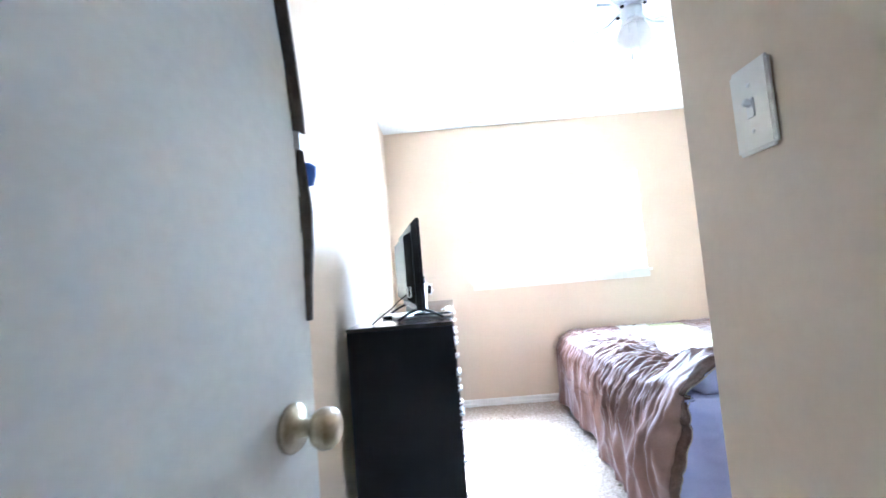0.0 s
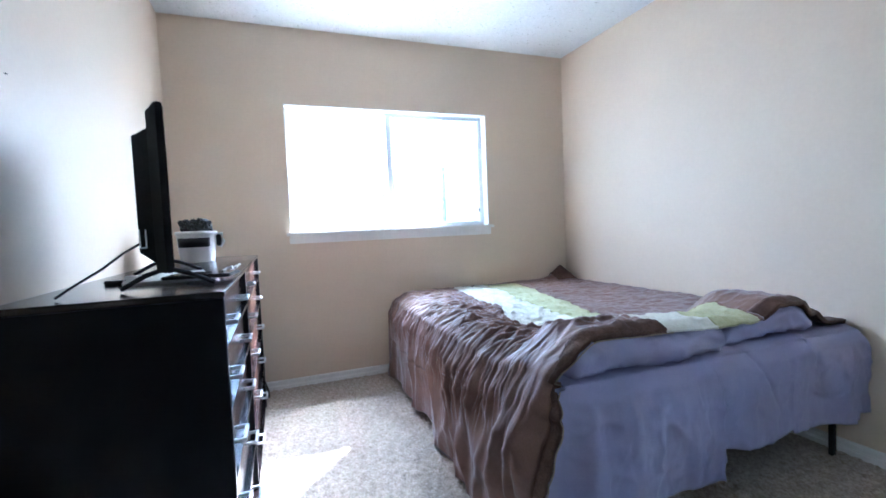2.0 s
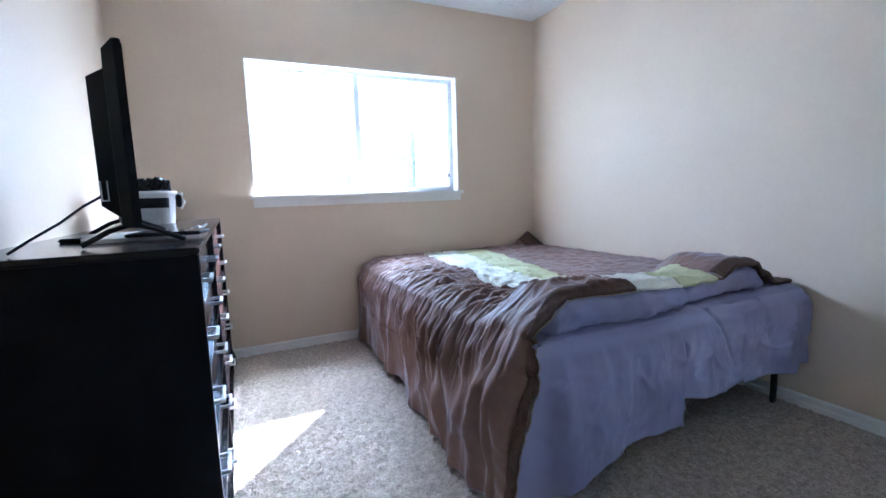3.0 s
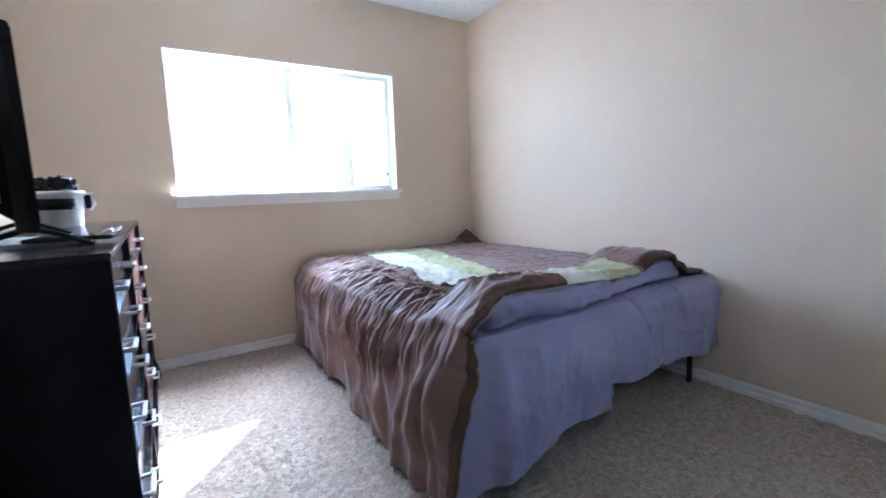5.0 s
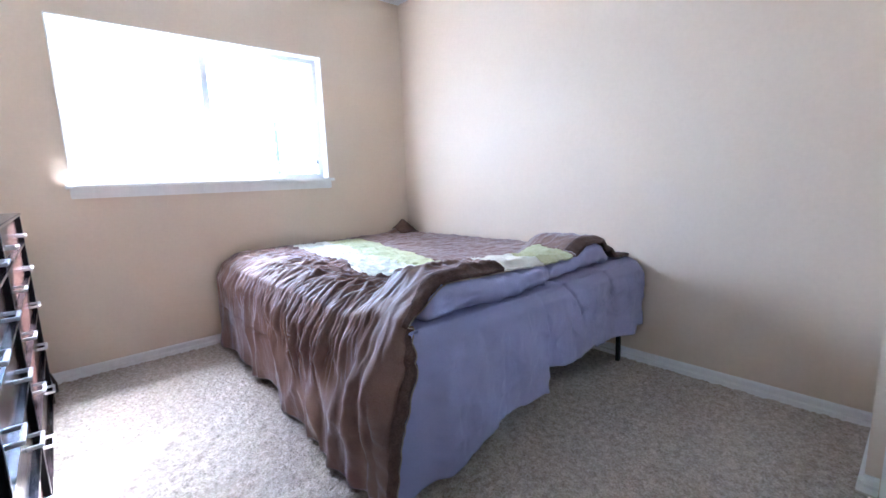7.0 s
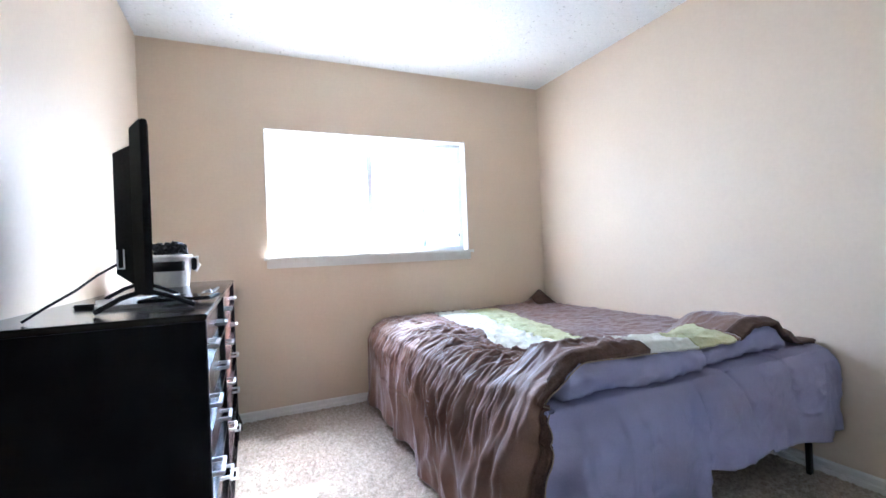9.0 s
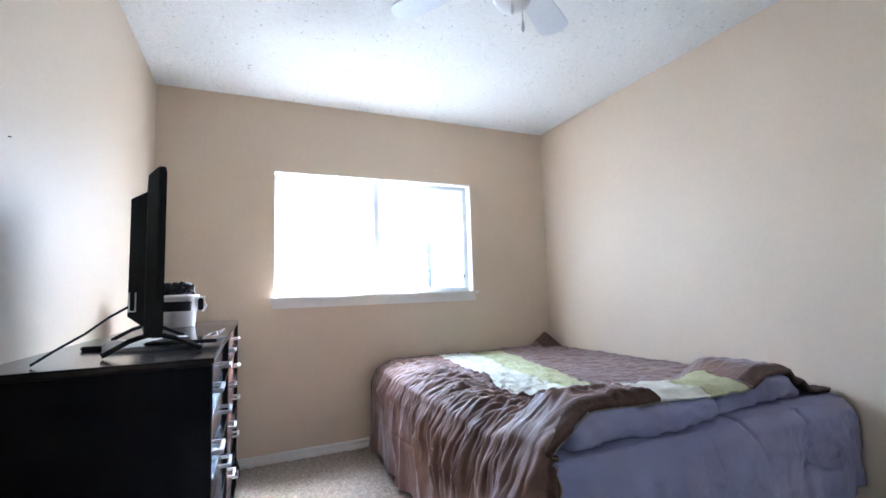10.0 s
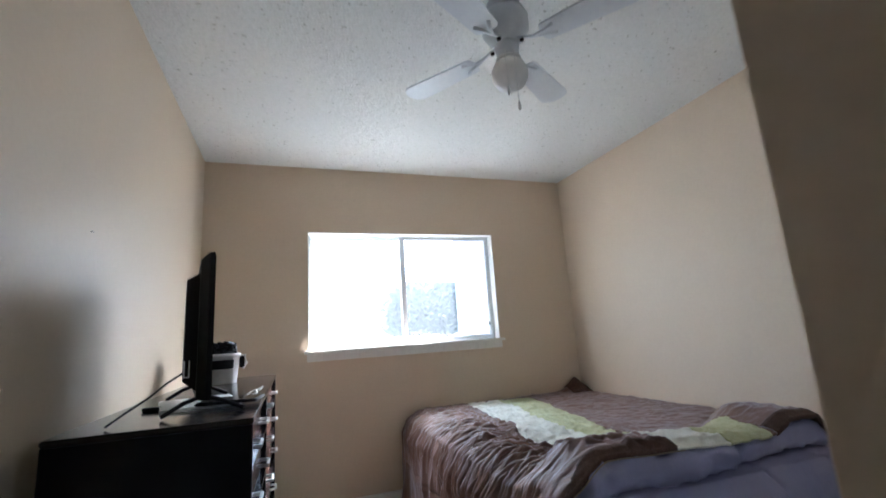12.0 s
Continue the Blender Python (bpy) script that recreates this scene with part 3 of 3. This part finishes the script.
def bed_sheet():
    """Lavender sheet over the near end: a strip of top, then the drape with soft folds."""
    nu, nv = 340, 90
    x0, x1 = 1.245, XR - 0.02

    def place(i, j):
        x = x0 + (x1 - x0) * i / nu
        v = j / nv
        top, hem = 0.40, hem_height(x)
        s = v * (top + 0.585 - hem)
        if s < top:
            return (max(x, 1.405), BY0 + 0.38 - s * 0.98, 0.590 + 0.006 * fbm(x * 9, s * 9, 1) - 0.008 * math.exp(-((x - 2.20 + 0.3 * (0.4 - s)) / 0.010) ** 2) - 0.008 * math.exp(-((x - 2.54 + 0.4 * (0.4 - s)) / 0.010) ** 2) - 0.014 * smooth01((s - 0.34) / 0.06))
        d = s - top
        k = smooth01(d / 0.12)
        swell = 0.030 * fbm(x * 3.2, d * 0.9, 3) + 0.013 * fbm(x * 8, d * 2.5, 7) + 0.005 * ridge(fbm(x * 9 + d * 4, d * 7, 2, 2)) ** 2
        # hanging pleats, wider towards the hem
        for xc, w, a in ((1.46, 0.05, 0.045), (1.60, 0.09, 0.03), (1.86, 0.07, 0.025), (2.22, 0.03, 0.02), (2.68, 0.06, 0.025)):
            ww = w * (0.6 + 1.1 * d)
            swell += a * math.exp(-((x - xc - 0.05 * d) / ww) ** 2) * (0.35 + d)
        # overlapping pleats with a crisp free edge
        for xc, a in ((2.000, 0.036), (2.365, 0.026)):
            q = xc + 0.012 * math.sin(d * 7) - x
            swell += a * smooth01((q + 0.004) / 0.008) * math.exp(-max(q, 0) / 0.10) * smooth01((d + 0.05) / 0.2)
        swell += 0.009 * ridge(fbm(x * 5 + d * 3, d * 6 - x * 2, 12, 2)) ** 3
        tuck = -0.012 * math.exp(-((x - 2.20 - 0.45 * d) / 0.010) ** 2) - 0.012 * math.exp(-((x - 2.54 - 0.3 * d) / 0.010) ** 2)
        away = smooth01((x - 1.36) / 0.11)
        y = BY0 - 0.012 - 0.03 * smooth01(d / 0.05) * away - k * (0.008 + swell) * away - tuck * smooth01((0.28 - d) / 0.2)
        return (max(x, 1.366 - 0.105 * smooth01(d / 0.5)), y, 0.578 - d)
    ob = part("bed_sheet", grid_mesh(nu, nv, place), LILAC, None, "", True)
    ob.modifiers.new("thick", "SOLIDIFY").thickness = 0.003
    return tagged(ob, "crumpled lavender cotton sheet hanging over the mattress", "sheet")


bed_sheet()


def edge_height(x):
    """Height of the quilt's near edge over the roll, from the corner to the side wall."""
    pts = ((1.33, 0.645), (1.41, 0.672), (1.54, 0.722), (1.785, 0.712), (2.08, 0.692), (2.27, 0.692), (2.44, 0.742), (2.55, 0.735), (2.64, 0.675), (2.79, 0.606), (2.95, 0.598))
    for (xa, za), (xb, zb) in zip(pts, pts[1:]):
        if x <= xb:
            return za + (zb - za) * smooth01((x - xa) / (xb - xa))
    return pts[-1][1]


def folded_sheet():
    """A puffy lavender roll under the quilt's turned edge."""
    def place(i, j):
        u, a = i / 120, 2 * math.pi * j / 32
        x = 1.415 + u * 1.33
        big = smooth01((2.12 - x) / 0.05)
        taper = min(smooth01(u / 0.035), smooth01((1 - u) / 0.10)) * 0.92 + 0.08
        rise = max(0.03, edge_height(x) - 0.604)
        hy, hz = (0.115 + 0.030 * big) * taper, 0.5 * rise * taper * (1 + 0.06 * fbm(x * 5, 0.2))
        wr = 0.005 * fbm(x * 12, a * 1.5, 2) + 0.008 * fbm(x * 4, a * 0.8, 4) + 0.010 * ridge(fbm(x * 7 + a, a * 1.3, 6, 2)) ** 3 - 0.014 * math.exp(-((a - 3.45 + 1.2 * (x - 1.45)) / 0.16) ** 2) * smooth01((1.62 - x) / 0.12)
        wr -= 0.018 * math.exp(-((x - 2.125 - 0.03 * math.sin(a)) / 0.010) ** 2)
        c, sn = math.cos(a), math.sin(a)
        c, sn = math.copysign(abs(c) ** 0.75, c), math.copysign(abs(sn) ** 0.75, sn)
        return (x, 2.350 + (hy + wr) * c - 0.012 * big, 0.590 + 0.5 * rise + (hz + wr) * sn - 0.012 * big * max(0.0, -sn))
    ob = part("folded_sheet", grid_mesh(120, 32, place), LILAC, None, "", True)
    return tagged(ob, "puffy folded lavender sheet under the quilt", "sheet")


folded_sheet()
QX0, QXE, QY0, QY1 = 2.885, 1.365, 4.185, 2.215


def quilt_surface(u, v):
    """The quilt before it settles. u: metres from the side wall over the top and down the side; v: 0 at the window wall, 1 at the near edge."""
    top_w = QX0 - QXE
    x = max(QX0 - u, QXE)
    y = QY0 + v * (QY1 + 0.03 * smooth01((x - 2.5) / 0.3) - QY0)
    back = 0.12 * math.exp(-((x - 2.48) / 0.16) ** 2)
    lift = 1 - smooth01((y - 2.36 - back) / 0.24)
    z_top = 0.602 + (edge_height(x) - 0.602) * lift + 0.012 * fbm(x * 2.2, y * 2.2, 5) * (1 - 0.6 * lift)
    z_top += 0.10 * max(0.0, 1 - abs(x - 2.79) / 0.13) * math.exp(-((y - 4.15) / 0.05) ** 2)
    z_top -= 0.016 * (1 - smooth01((y - 2.215) / 0.045)) * lift
    flat = smooth01((x - 2.0) / 0.2)
    small = (0.005 * fbm(x * 14, y * 14, 1, 3) + 0.005 * ridge(fbm(x * 9, y * 13, 3, 2)) ** 2) * flat
    if u < top_w:
        return Vector((x, y, z_top + small - 0.050 * max(0.0, (u - (top_w - 0.15)) / 0.15) ** 2))
    d = u - top_w
    k, kk = smooth01(d / 0.30), smooth01(d / 0.08)
    near = 1 - smooth01((y - QY1) / 0.04)
    x = QXE - 0.030 * kk - 0.012 * k - 0.035 * k * smooth01((2.9 - y) / 0.45) - 0.02 * k * smooth01((3.3 - y) / 0.3)
    hang = 1.374 - 0.105 * smooth01(d / 0.5) + 0.008 * fbm(d * 9, 1.7, 2)
    x += (hang - x) * near * kk + 0.03 * near * (1 - kk)
    z = z_top - 0.050 - d
    if z < 0.022:
        x -= 0.25 * (0.022 - z) * (1 - near)
        z = 0.022
    return Vector((x, y - 0.052 * kk * near + 0.005 * fbm(d * 7, 0.4, 3) * near, z))


# long folds that hang to the floor: place along the bed, width, depth, drift on the way down
DRAPES = ((2.275, 0.016, 0.030, 0.02), (2.36, 0.022, 0.040, 0.06), (2.475, 0.018, 0.026, 0.12), (2.63, 0.030, 0.030, 0.20), (2.86, 0.020, 0.018, 0.10), (3.10, 0.034, 0.028, 0.10), (3.55, 0.025, 0.018, -0.08), (3.86, 0.034, 0.022, 0.06))


def rumple(x, y, d):
    """How far the cloth stands up at a place on the top (d = 0) or out at d metres down the hanging side."""
    calm = 0.22 + 0.78 * smooth01((y - 2.28) / 0.22)
    far = 0.6 + 0.4 * smooth01((3.6 - y) / 0.7)
    if d <= 0:
        zone = smooth01((1.98 - x) / 0.38)
        band = smooth01((x - 1.60) / 0.05) * smooth01((2.2 - x) / 0.1)
        w = y + 0.05 * fbm(x * 3, y * 3, 17)
        h = 0.030 * ridge(fbm(x * 1.9 + 0.8 * y, w * 8 - 2.4 * x, 7, 2)) ** 2 + 0.021 * ridge(fbm(x * 3.0, w * 18 + 4.5 * x, 9, 2)) ** 2
        h += 0.011 * ridge(fbm(x * 5 + 3 * y, w * 36, 14, 2)) ** 2
        return 0.9 * h * zone * calm * far * (1 - 0.45 * band) + 0.013 * band * ridge(fbm(x * 11, y * 9, 31, 3)) ** 2
    k = smooth01(d / 0.25)
    h = 0.034 * ridge(fbm(d * 1.3 + 0.3 * y, y * 3.4, 5, 2)) ** 1.3 * k
    fade = 1 - 0.94 * smooth01((d - 0.07 - 0.12 * fbm(y * 3, 8.2)) / 0.18)
    w = y + 0.03 * fbm(d * 4, y * 3, 18)
    h += (0.030 * ridge(fbm(d * 1.5 + 0.5 * y, w * 10 + 1.5 * d, 7, 2)) ** 2 + 0.020 * ridge(fbm(d * 2.5, w * 21 + 2 * d, 12, 2)) ** 2) * fade * calm * far
    h += 0.006 * fbm(y * 7, d * 7, 15, 3)
    for yc, w, amp, drift in DRAPES:
        q = (y + 0.03 * fbm(d * 4, yc * 3) - yc - drift * d) / (w * (1 + 1.3 * d))
        if abs(q) < 3:
            h += amp * math.exp(-q * q) * smooth01(d / 0.14) * (0.62 + 0.7 * fbm(yc * 3, d * 4, 2))
    h -= 0.006 * math.exp(-((d - 0.25 - 0.03 * fbm(y * 2, 3.1)) / 0.007) ** 2) * smooth01((y - 3.2) / 0.05)
    return h


def quilt_region(u, v):
    x, y = QX0 - u, QY0 + v * (QY1 - QY0)
    w = 0.012 * fbm(x * 6, y * 6, 9)
    left = 1.61 + w + 0.13 * max(0.0, y - 2.95) + 0.36 * max(0.0, 2.80 - y) + 0.05 * smooth01(1 - abs(y - 3.25) / 0.09)
    if x > 2.70 and y > 4.06:
        return "edge_binding_head"
    if (v > 0.972 and x > 2.30) or (v > 0.993 - 0.019 * smooth01((x - 1.34) / 0.12) and x < 1.80):
        return "edge_binding_far" if x > 2.0 else "edge_binding_corner"
    if left < x < 2.08 + w + 0.19 * max(0.0, y - 2.93) and 2.62 < y < 4.13:
        return "green_band" if x > 1.905 + w + 0.12 * max(0.0, y - 3.05) else "cream_band"
    if 1.79 + w < x < 2.29 + w + 0.12 * (y - 2.25) and y <= 2.62 + w:
        return "cream_band_near" if x < 2.05 + w else "green_band_near"
    return "brown_field"


def quilt():
    t = thing("quilt", "rumpled brown quilt with cream and green patchwork bands", "quilt")
    nu, nv, total = 250, 560, QX0 - QXE + 0.60
    made, top_w = {}, QX0 - QXE

    def length(v):
        return top_w + quilt_surface(top_w, v).z - 0.030 - 0.030 * smooth01((0.62 - v) / 0.25) + 0.010 * math.sin(v * 23) + 0.012 * fbm(v * 9, 0.3)
    lengths = [length(j / nv) for j in range(nv + 1)]
    pts = [[quilt_surface(lengths[j] * i / nu, j / nv) for j in range(nv + 1)] for i in range(nu + 1)]
    for j in range(nv + 1):
        y = QY0 + (QY1 - QY0) * j / nv
        ends = smooth01(j / 14) * smooth01((nv - j) / 10)
        for i in range(nu + 1):
            u = lengths[j] * i / nu
            x, d = QX0 - u, u - top_w
            if x > 2.30:
                continue
            turn = smooth01((d + 0.06) / 0.10)      # from standing up to standing out
            h = ends * ((1 - turn) * rumple(x, y, 0) if turn < 1 else 0) + (ends * turn * rumple(x, y, max(d, 0.001)) if turn > 0 else 0)
            pts[i][j] += Vector((-h * turn, 0, h * (1 - turn)))
            if j > nv - 14:
                pts[i][j].x -= 0.012 * ridge(fbm(u * 9, 0.6, 3, 2)) * smooth01((j - nv + 14) / 10) * turn
    for i in range(nu):
        for j in range(nv):
            bmr, known = made.setdefault(quilt_region(total * (i + 0.5) / nu, (j + 0.5) / nv), (bmesh.new(), {}))
            quad = []
            for key in ((i, j), (i + 1, j), (i + 1, j + 1), (i, j + 1)):
                if key not in known:
                    known[key] = bmr.verts.new(pts[key[0]][key[1]])
                quad.append(known[key])
            bmr.faces.new(quad)
    look_of = {"edge_binding_head": ("edge_binding", BINDING, "dark brown velvety binding"), "edge_binding_corner": ("edge_binding", BINDING, "dark brown velvety binding"), "edge_binding_far": ("edge_binding", BINDING, "dark brown velvety binding"),
               "cream_band": ("cream_band", CREAM, "cream patchwork"), "green_band": ("green_band", GREEN, "pale green patchwork"),
               "green_band_near": ("green_band", GREEN, "green patchwork"), "cream_band_near": ("cream_band", CREAM, "cream patchwork"), "brown_field": ("brown_field", BROWN, "brown cotton with a soft sheen")}
    for r, (bmr, _) in made.items():
        ob = part(look_of[r][0], bmr, look_of[r][1], t, look_of[r][2], True)
        s = ob.modifiers.new("thick", "SOLIDIFY")
        s.thickness, s.offset = (0.018, 0.3) if "binding" in r else (0.010, 0.0)
    edge = [pts[i][nv] + Vector((0, -0.006, -0.004)) for i in range(int(nu * 0.50), nu - 4)]
    part("piping", tube(edge, 0.0022, 6), PIPING, t, "cream piping cord", True)
    hem_corner = quilt_surface(total * 0.94, 0.0)
    part("hem_tab", tube([(hem_corner.x + 0.01, 4.19, 0.012), (hem_corner.x - 0.03, 4.165, 0.016), (hem_corner.x - 0.05, 4.13, 0.012), (hem_corner.x - 0.02, 4.10, 0.014)], 0.014, 8, 0.6), BINDING, t, "crumpled quilt corner on the carpet", True)


quilt()


# ---- ceiling fan ----
def ceiling_fan():
    t = thing("ceiling_fan", "white four-blade ceiling fan with a glass globe", "ceiling fan", (1.393, 2.325, 0))
    part("canopy", lathe([(0.0, 2.438), (0.066, 2.438), (0.070, 2.42), (0.066, 2.400), (0.05, 2.388)], 32), FANW, t, "", True)
    part("motor_housing", lathe([(0.05, 2.39), (0.086, 2.382), (0.096, 2.36), (0.094, 2.31), (0.076, 2.28), (0.052, 2.262), (0.046, 2.25)], 36), FANW, t, "", True)
    part("switch_housing", lathe([(0.045, 2.255), (0.048, 2.23), (0.042, 2.20), (0.04, 2.19)], 28), FANW, t, "", True)
    part("light_fitter", lathe([(0.042, 2.192), (0.05, 2.186), (0.05, 2.172), (0.044, 2.17)], 28), NICKEL, t, "", True)
    part("globe", lathe([(0.042, 2.175), (0.06, 2.158), (0.072, 2.13), (0.070, 2.10), (0.055, 2.072), (0.03, 2.058), (0.0, 2.054)], 32), GLOBE, t, "white opal glass globe", True)
    for k in range(4):
        a = 34.5 + 90 * k
        m = pose(0, 0, 0, 0, 0, a)
        bm = bmesh.new()
        tube([(0.048, 0, 2.262), (0.085, 0, 2.246), (0.11, 0, 2.236), (0.16, 0.012, 2.226), (0.20, 0.03, 2.226)], 0.008, 8, 0.6, bm)
        tube([(0.11, 0, 2.236), (0.16, -0.012, 2.226), (0.20, -0.03, 2.226)], 0.008, 8, 0.6, bm)
        bmesh.ops.transform(bm, matrix=m, verts=bm.verts)
        iron = part("blade_iron", bm, FANW, t, "scrolled metal bracket", True)
        part("screw", lathe([(0.001, 2.2275), (0.0085, 2.228), (0.0085, 2.236), (0.004, 2.238)], 12, m=m @ pose(0.066, 0.0, 0.010)), STEEL, iron, "dark screw head", True)
        bm = bmesh.new()
        outline = []
        outline += [(0.455, -0.066), (0.480, -0.064), (0.498, -0.050), (0.510, -0.026), (0.513, 0.0), (0.510, 0.026), (0.498, 0.050), (0.480, 0.064), (0.455, 0.066)]
        for q in range(7):
            an = math.pi / 2 + math.pi * q / 6
            outline.append((0.165 + 0.02 * math.cos(an), 0.05 * math.sin(an)))
        f = bm.faces.new([bm.verts.new((x, y, 0)) for x, y in outline])
        r = bmesh.ops.extrude_face_region(bm, geom=[f])
        bmesh.ops.translate(bm, vec=(0, 0, 0.006), verts=[v for v in r["geom"] if isinstance(v, bmesh.types.BMVert)])
        bmesh.ops.transform(bm, matrix=m @ pose(0, 0, 2.228, -3, 0, 0), verts=bm.verts)
        part("blade", bm, FANW, t, "white painted blade")
    for x, y, z in ((-0.032, -0.042, 2.020), (-0.013, -0.053, 1.955)):
        c = part("pull_chain", tube([(x, y, 2.20), (x * 1.35, y * 1.35, 2.185), (x * 1.5, y * 1.5, 2.15), (x * 1.5, y * 1.5, z)], 0.0016, 6), NICKEL, t, "thin beaded chain")
        part("chain_fob", lathe([(0.0015, z + 0.004), (0.004, z - 0.002), (0.0065, z - 0.022), (0.005, z - 0.032), (0.001, z - 0.036)], 12, m=pose(x * 1.5, y * 1.5, 0)), NICKEL, c, "teardrop fob", True)


ceiling_fan()

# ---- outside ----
setting("ground", box((-60, YW + 0.17, -0.6), (60, 140, -0.3)), YARD, "ground outside the window, paled to bounce sunlight", "ground")


def tree(x, y, height, spread):
    t = thing("tree", "broad tree in the far yard, leaves paled for haze", "tree", (x, y, -0.3))
    rr = random.Random(5)
    bm = tube([(0, 0, 0), (0.05, 0, 0.8), (0.0, 0.05, 1.6), (0.1, 0, height * 0.55)], 0.16)
    for k in range(7):
        a = k * 0.9
        tube([(0, 0, 1.3 + 0.1 * k), (0.5 * spread * 0.5 * math.cos(a), 0.5 * spread * 0.5 * math.sin(a), 2.0 + 0.1 * k), (spread * 0.42 * math.cos(a), spread * 0.42 * math.sin(a), height * 0.72)], 0.05, 6, bm=bm)
    part("trunk", bm, BARK, t)
    me = bpy.data.meshes.new("crown")
    vs, fs = [], []
    for k in range(12000):
        a, q, r = rr.random() * 6.283, rr.random(), rr.random() ** 0.4
        lump = 1 + 0.22 * math.sin(3 * a + 1) + 0.15 * math.sin(7 * a)
        px, py = r * spread * 0.5 * lump * math.cos(a) * math.sqrt(1 - (q * 1.1 - 0.4) ** 2), r * spread * 0.5 * lump * math.sin(a) * math.sqrt(1 - (q * 1.1 - 0.4) ** 2)
        pz = height * (0.35 + 0.62 * q) + 0.3 * math.sin(4 * a)
        d1 = Vector((rr.uniform(-1, 1), rr.uniform(-1, 1), rr.uniform(-1, 1))).normalized() * 0.20
        d2 = d1.orthogonal().normalized() * 0.12
        c, n0 = Vector((px, py, pz)), len(vs)
        vs += [c - d1, c + d2, c + d1, c - d2]
        fs.append((n0, n0 + 1, n0 + 2, n0 + 3))
    me.from_pydata(vs, [], fs)
    me.materials.append(LEAF)
    ob = new("crown", me)
    ob.parent = t


tree(9.6, 26.5, 5.0, 7.4)
